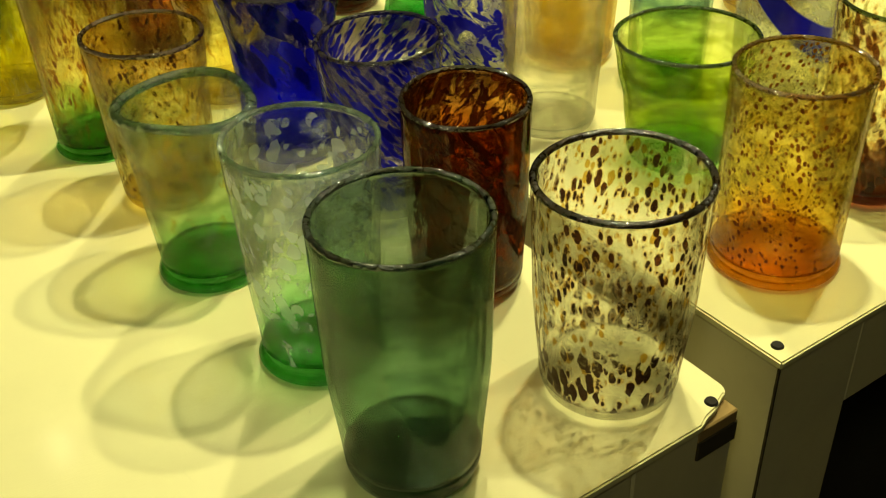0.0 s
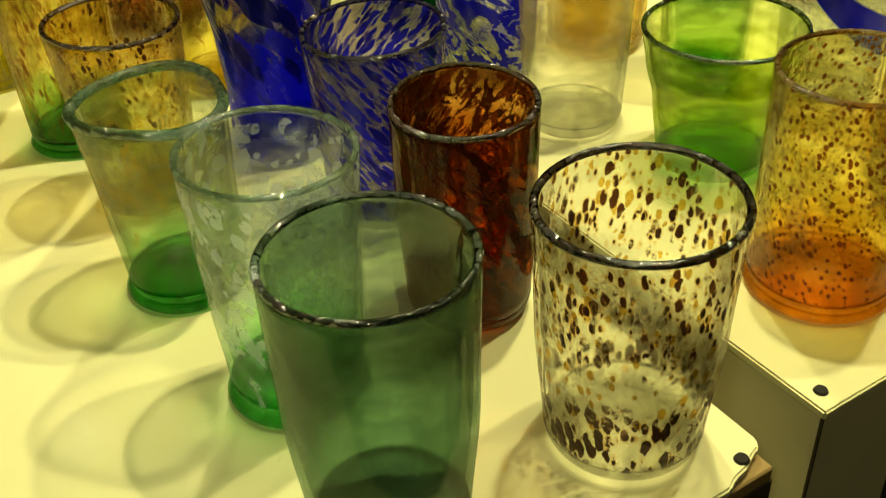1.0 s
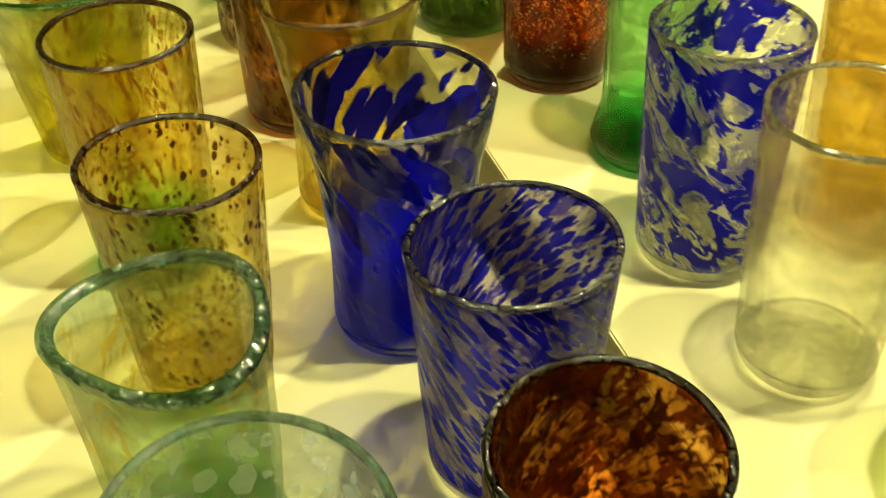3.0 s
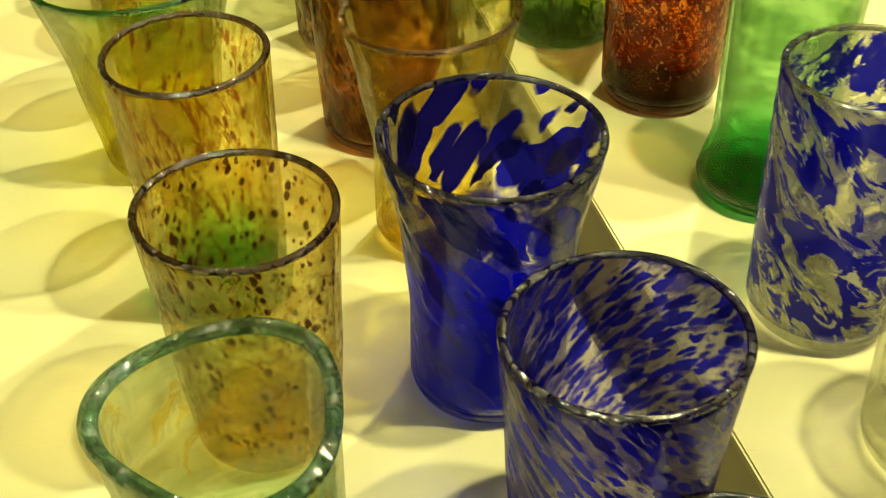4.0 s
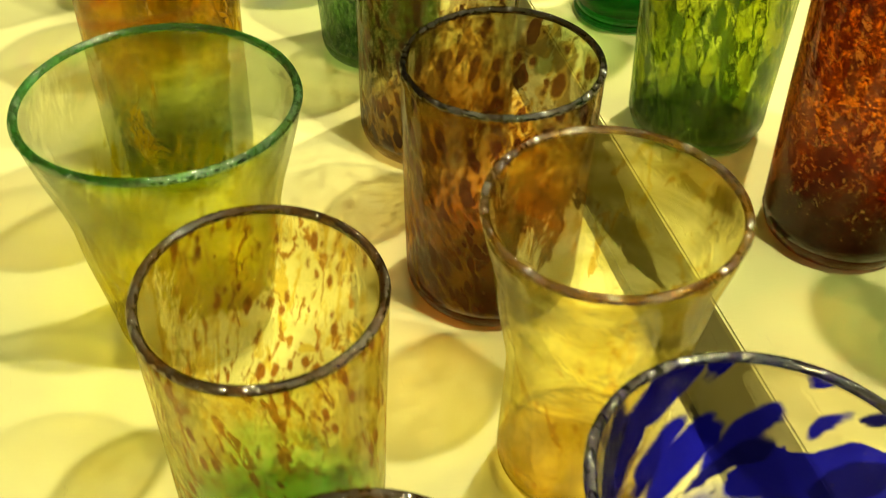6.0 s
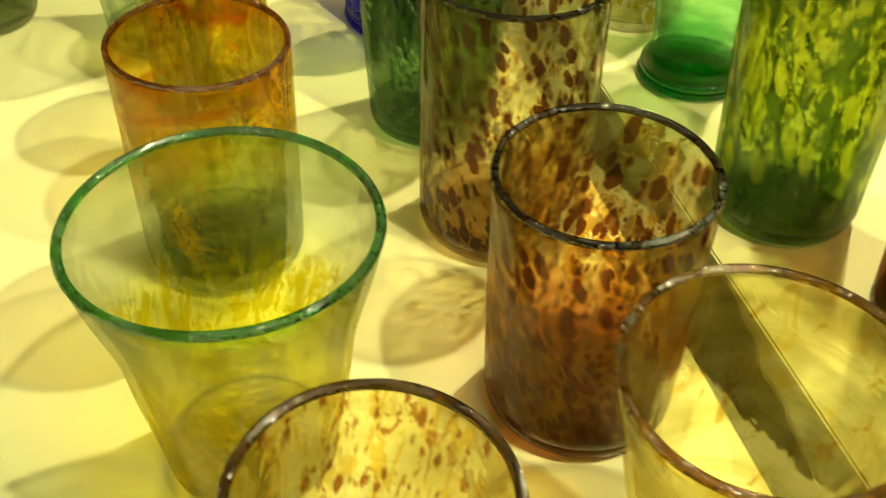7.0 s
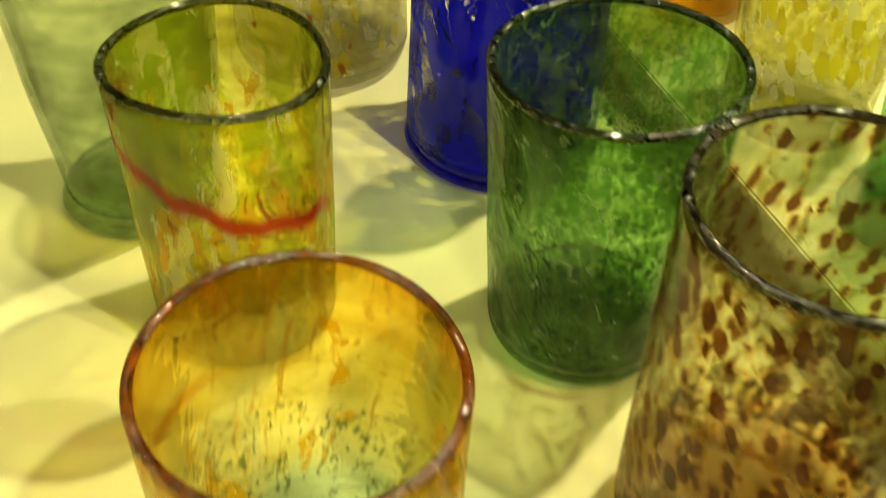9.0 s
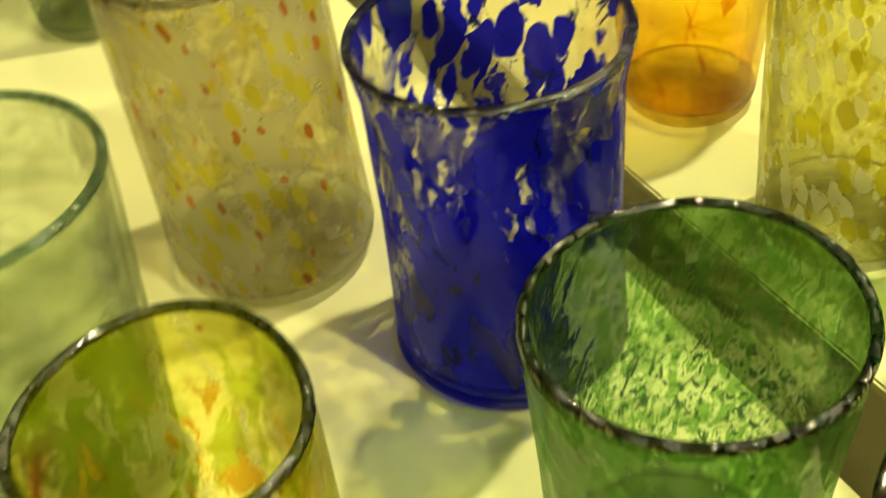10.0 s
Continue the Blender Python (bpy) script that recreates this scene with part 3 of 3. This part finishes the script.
G_BWS = blown_glass("milky_glass_cobalt_patches", [(0, (0.80, 0.80, 0.78)), (1, (0.82, 0.82, 0.78))], [
    ("swirl", 42, (1, 1, 0.8), 0.465, 0.05, (0.01, 0.01, 0.70), 0.5, 0.06, 1.3),
    ("swirl", 90, (0.8, 0.8, 0.7), 0.60, 0.05, (0.80, 0.80, 0.82), 0.4, -0.3, 1.3)], haze=(80, 0.36, (0.44, 0.43, 0.46), 0.45), wave=0.08, shift=22.0)
G_GBOT = blown_glass("bottle_green_glass", [(0, (0.04, 0.56, 0.12)), (0.10, (0.22, 0.70, 0.28)), (0.22, (0.60, 0.80, 0.56)), (0.7, (0.60, 0.78, 0.54)), (1, (0.54, 0.74, 0.48))], wave=0.18, shift=23.0)
G_MINT = blown_glass("mint_green_glass", [(0, (0.30, 0.74, 0.40)), (0.15, (0.60, 0.86, 0.60)), (1, (0.58, 0.84, 0.56))], wave=0.14, shift=23.5)
B_PALEGREEN = solid_glass("pale_green_base", (0.82, 0.93, 0.72), 0.7)
B_EMER = solid_glass("emerald_base", (0.02, 0.46, 0.10), 0.55)
G_RBOT = blown_glass("red_brown_crackle_glass", [(0, (0.30, 0.09, 0.05)), (0.13, (0.46, 0.16, 0.07)), (0.22, (0.84, 0.52, 0.16)), (0.6, (0.78, 0.44, 0.14)), (1, (0.60, 0.26, 0.08))], [
    ("swirl", 260, (1, 1, 0.9), 0.45, 0.06, (0.24, 0.055, 0.025), 0.3, 0.12, 1.3),
    ("swirl", 60, (1, 1, 0.7), 0.50, 0.08, (0.16, 0.035, 0.02), 0.3, 0.3, 1.3),
    ("swirl", 300, (1, 1, 0.6), 0.57, 0.06, (0.92, 0.60, 0.18), 0.3, 0.14, 0.8)], wave=0.12, shift=24.0)
G_GSTR = blown_glass("olive_streaked_glass", [(0, (0.72, 0.80, 0.40)), (0.3, (0.70, 0.76, 0.30)), (1, (0.62, 0.62, 0.24))], [
    ("swirl", 150, (1, 1, 0.25), 0.47, 0.05, (0.16, 0.27, 0.05), 0.3, -0.3, 1.3),
    ("chips", 120, (1, 1, 0.40), 0.70, 0.20, (0.70, 0.76, 0.12), 0.25, -0.3, 1.3),
    ("swirl", 170, (1, 1, 0.3), 0.60, 0.04, (0.06, 0.10, 0.02), 0.3, 0.0, 1.3)], wave=0.12, shift=25.0)
G_GOLD = blown_glass("gold_brown_glass", [(0, (0.86, 0.72, 0.24)), (1, (0.78, 0.64, 0.32))], [
    ("swirl", 70, (1, 1, 0.4), 0.56, 0.08, (0.56, 0.40, 0.14), 0.15, -0.3, 1.3)], haze=(50, 0.5, (0.6, 0.50, 0.26), 0.25), wave=0.12, shift=26.0)
G_STRIPE = blown_glass("milky_glass_cobalt_band", [(0, (0.82, 0.84, 0.76)), (1, (0.82, 0.84, 0.76))], [
    ("band", 0.72, (-9.0, 0.1, 20), 0.11, 0.02, (0.01, 0.01, 0.70), 0.55, -0.3, 1.3)], haze=(60, 0.45, (0.70, 0.72, 0.66), 0.35), wave=0.08, shift=27.0)
G_BLUEBAND = blown_glass("clear_glass_blue_bands", [(0, (0.30, 0.66, 0.30)), (0.12, (0.70, 0.86, 0.60)), (0.45, (0.82, 0.90, 0.66)), (0.58, (0.34, 0.52, 0.62)), (0.66, (0.80, 0.88, 0.66)), (0.80, (0.40, 0.58, 0.64)), (1, (0.80, 0.86, 0.62))], wave=0.12, shift=28.0)
G_OYEL = blown_glass("orange_lined_glass", [(0, (0.95, 0.66, 0.04)), (0.3, (0.95, 0.80, 0.16)), (1, (0.92, 0.80, 0.34))], [
    ("swirl", 60, (1, 1, 0.25), 0.60, 0.03, (0.88, 0.42, 0.03), 0.2, -0.3, 1.3)], wave=0.10, shift=29.0)
G_YSPOT = blown_glass("clear_glass_yellow_white_spots", [(0, (0.80, 0.80, 0.50)), (1, (0.82, 0.80, 0.48))], [
    ("chips", 170, (1, 1, 0.45), 0.80, 0.12, (0.92, 0.90, 0.74), 0.4, -0.3, 1.3),
    ("chips", 160, (1, 1, 0.45), 0.66, 0.12, (0.66, 0.58, 0.06), 0.3, -0.3, 1.3)], wave=0.10, shift=30.0)


# ---- the glasses ----
def tumbler(label, x, y, h, rb, rr, body, rim, base, seed, belly=0.0, name="tumbler", **more):
    """A straight or slightly swelling drinking glass, rounded in at the bottom."""
    mid = (rb + rr) / 2 + belly
    shape = [(0, rb - 0.003), (0.06, rb), (0.5, mid), (1, rr)]
    return vessel(name, label, "drinking glass", x, y, h, shape, body, rim, base, seed, **more)


def flared(label, x, y, h, shape, body, rim, base, seed, name="flared_tumbler", **more):
    return vessel(name, label, "drinking glass", x, y, h, shape, body, rim, base, seed, **more)


def bottle(label, x, y, h, shape, body, rim, base, seed, **more):
    return vessel("glass_bottle", label, "bottle", x, y, h, shape, body, rim, base, seed, **more)


tumbler("smoky grey-green glass tumbler with a dark base", -0.018, 0.406, 0.158, 0.036, 0.043, G_SMOKE, R_SMOKE, B_SMOKE, 1, belly=0.002, bottom=0.018)
tumbler("clear glass tumbler flecked with dark brown chips", 0.094, 0.467, 0.139, 0.040, 0.047, G_TORT, R_DARK, B_CLEAR, 2, belly=0.0015, bead=0.0019, twist=0.25)
tumbler("pale opal glass tumbler with a green base", -0.074, 0.504, 0.146, 0.035, 0.043, G_OPAL, R_AQUA, B_GREEN, 3, foot=0.005, bottom=0.014)
tumbler("pale green tumbler with a wavy thick teal rim", -0.154, 0.597, 0.125, 0.034, 0.042, G_WONKY, R_TEAL, B_GREEN, 4, foot=0.005, bottom=0.013, lobes=0.075, bead=0.0030, turn=-8)
tumbler("dark amber-brown mottled glass tumbler", 0.017, 0.572, 0.133, 0.036, 0.040, G_BROWN, R_DARK, B_BROWN, 5, belly=0.001, twist=1.5)
tumbler("glass tumbler covered with cobalt blue grains", -0.038, 0.675, 0.128, 0.037, 0.044, G_CSPECK, R_BLUE, B_CLEAR, 6, twist=2.2)
flared("cobalt blue vase-shaped glass with a flared patterned mouth", -0.116, 0.759, 0.142, [(0, 0.035), (0.06, 0.038), (0.35, 0.037), (0.65, 0.040), (1, 0.049)], G_VASE, R_BLUE, B_BLUE, 7, twist=1.8, name="flared_vase")
tumbler("pale amber tumbler with dark speckles", -0.201, 0.692, 0.129, 0.034, 0.042, G_AMBSPK, R_PURPLE, B_GOLD, 8)
tumbler("amber streaked tumbler with a green foot", -0.273, 0.775, 0.144, 0.035, 0.040, G_AMBSTR, R_PURPLE, B_GREEN, 9, foot=0.004, bottom=0.013)
flared("honey-yellow glass with a waisted body and wide mouth", -0.183, 0.860, 0.141, [(0, 0.030), (0.08, 0.034), (0.45, 0.033), (0.75, 0.040), (1, 0.047)], G_YELFL, R_AMBER, B_GOLD, 10)
flared("clear and yellow flared tumbler with a green rim", -0.374, 0.875, 0.129, [(0, 0.032), (0.06, 0.036), (0.55, 0.045), (1, 0.0585)], G_GRNRIM, R_GREEN, B_YELLOW, 11, bead=0.0018)
tumbler("brown spotted glass tumbler with a dark base", -0.255, 0.958, 0.127, 0.042, 0.045, G_NTORT, R_DARK, B_BROWN, 12)
tumbler("orange blown tumbler with a grey-blue base", -0.451, 0.989, 0.125, 0.040, 0.042, G_ORANGE, R_ORANGE, B_SLATE, 13, bead=0.0014)
tumbler("clear tortoise-flecked glass tumbler with a dark base", -0.326, 1.066, 0.146, 0.044, 0.044, G_FTORT, R_DARK, B_TORT, 14)
tumbler("mottled green glass tumbler with a dark green rim", -0.396, 1.145, 0.128, 0.038, 0.044, G_GREEN, R_DKGREEN, B_DKGREEN, 15, bead=0.0015)
tumbler("lopsided yellow glass tumbler with a red thread", -0.528, 1.113, 0.124, 0.036, 0.039, G_YRED, R_OLIVE, B_YELLOW, 16, lobes=0.035, twist=0.0)
flared("cobalt blue glass with white flecks and a turned-out lip", -0.456, 1.262, 0.142, [(0, 0.044), (0.06, 0.047), (0.5, 0.0455), (0.85, 0.046), (1, 0.0495)], G_CBOT, R_BLUE, B_BLUE, 17, foot=0.003)
tumbler("pale grey-green footed glass tumbler", -0.604, 1.172, 0.150, 0.034, 0.047, G_PALE, R_AQUA, B_PALEGREEN, 18, foot=0.005)
tumbler("hazy tumbler with yellow confetti flecks", -0.568, 1.312, 0.150, 0.047, 0.044, G_CONF, R_CLEAR, B_CLEAR, 19)
tumbler("pale grey glass tumbler", -0.728, 1.146, 0.130, 0.036, 0.043, G_PALE, R_CLEAR, B_GREY, 20)
# This second pale glass is added; it stands in for grey shade on the tabletop.
tumbler("pale grey glass tumbler", -0.735, 1.530, 0.130, 0.036, 0.043, G_PALE, R_CLEAR, B_GREY, 21)
flared("lime green glass with a wide olive rim", 0.183, 0.721, 0.102, [(0, 0.032), (0.08, 0.038), (0.5, 0.043), (0.75, 0.049), (1, 0.053)], G_LIME, R_LIME, B_LIME, 22)
tumbler("golden glass tumbler with orange base and brown flecks", 0.222, 0.587, 0.139, 0.042, 0.043, G_ORR, R_AMBER, B_ORANGE, 23, foot=0.004)
tumbler("clear rippled glass tumbler", 0.093, 0.784, 0.148, 0.036, 0.043, G_CLEAR, R_CLEAR, B_CLEAR, 24)
tumbler("milky glass tumbler with cobalt patches", 0.031, 0.863, 0.145, 0.037, 0.042, G_BWS, R_CLEAR, B_CLEAR, 25, twist=2.0)
bottle("green glass bottle with an emerald foot", -0.012, 0.968, 0.210, [(0, 0.036), (0.05, 0.040), (0.18, 0.034), (0.6, 0.036), (1, 0.040)], G_GBOT, R_GREEN, B_EMER, 26)
tumbler("tall red-brown crackled glass", -0.095, 1.063, 0.190, 0.040, 0.044, G_RBOT, R_DARK, B_BROWN, 27)
tumbler("tall olive green streaked glass", -0.185, 1.134, 0.185, 0.040, 0.045, G_GSTR, R_LIME, B_DKGREEN, 28)
bottle("green glass vessel with an emerald foot", -0.257, 1.256, 0.190, [(0, 0.032), (0.04, 0.035), (0.12, 0.028), (0.5, 0.034), (1, 0.042)], G_MINT, R_GREEN, B_EMER, 29, foot=0.003)
tumbler("clear glass tumbler with yellow and white spots", -0.315, 1.324, 0.145, 0.037, 0.043, G_YSPOT, R_AMBER, B_CLEAR, 30)
tumbler("yellow glass tumbler with thin orange lines", -0.375, 1.426, 0.140, 0.034, 0.043, G_OYEL, R_AMBER, B_GOLD, 31)
tumbler("gold-brown mottled glass tumbler behind clear glass", 0.122, 0.915, 0.165, 0.040, 0.046, G_GOLD, R_AMBER, B_GOLD, 32)
tumbler("milky glass tumbler with a bold cobalt band", 0.285, 0.815, 0.160, 0.038, 0.044, G_STRIPE, R_CLEAR, B_CLEAR, 33, twist=1.5)
tumbler("clear glass tumbler with brown fleck base", 0.312, 0.672, 0.145, 0.036, 0.043, G_FTORT, R_LIME, B_BROWN, 34)
tumbler("clear glass tumbler with blue bands and a green base", 0.197, 0.845, 0.150, 0.032, 0.036, G_BLUEBAND, R_TEAL, B_GREEN, 35)
tumbler("gold-brown mottled glass tumbler among others", 0.325, 1.010, 0.150, 0.038, 0.043, G_GOLD, R_AMBER, B_GOLD, 36)
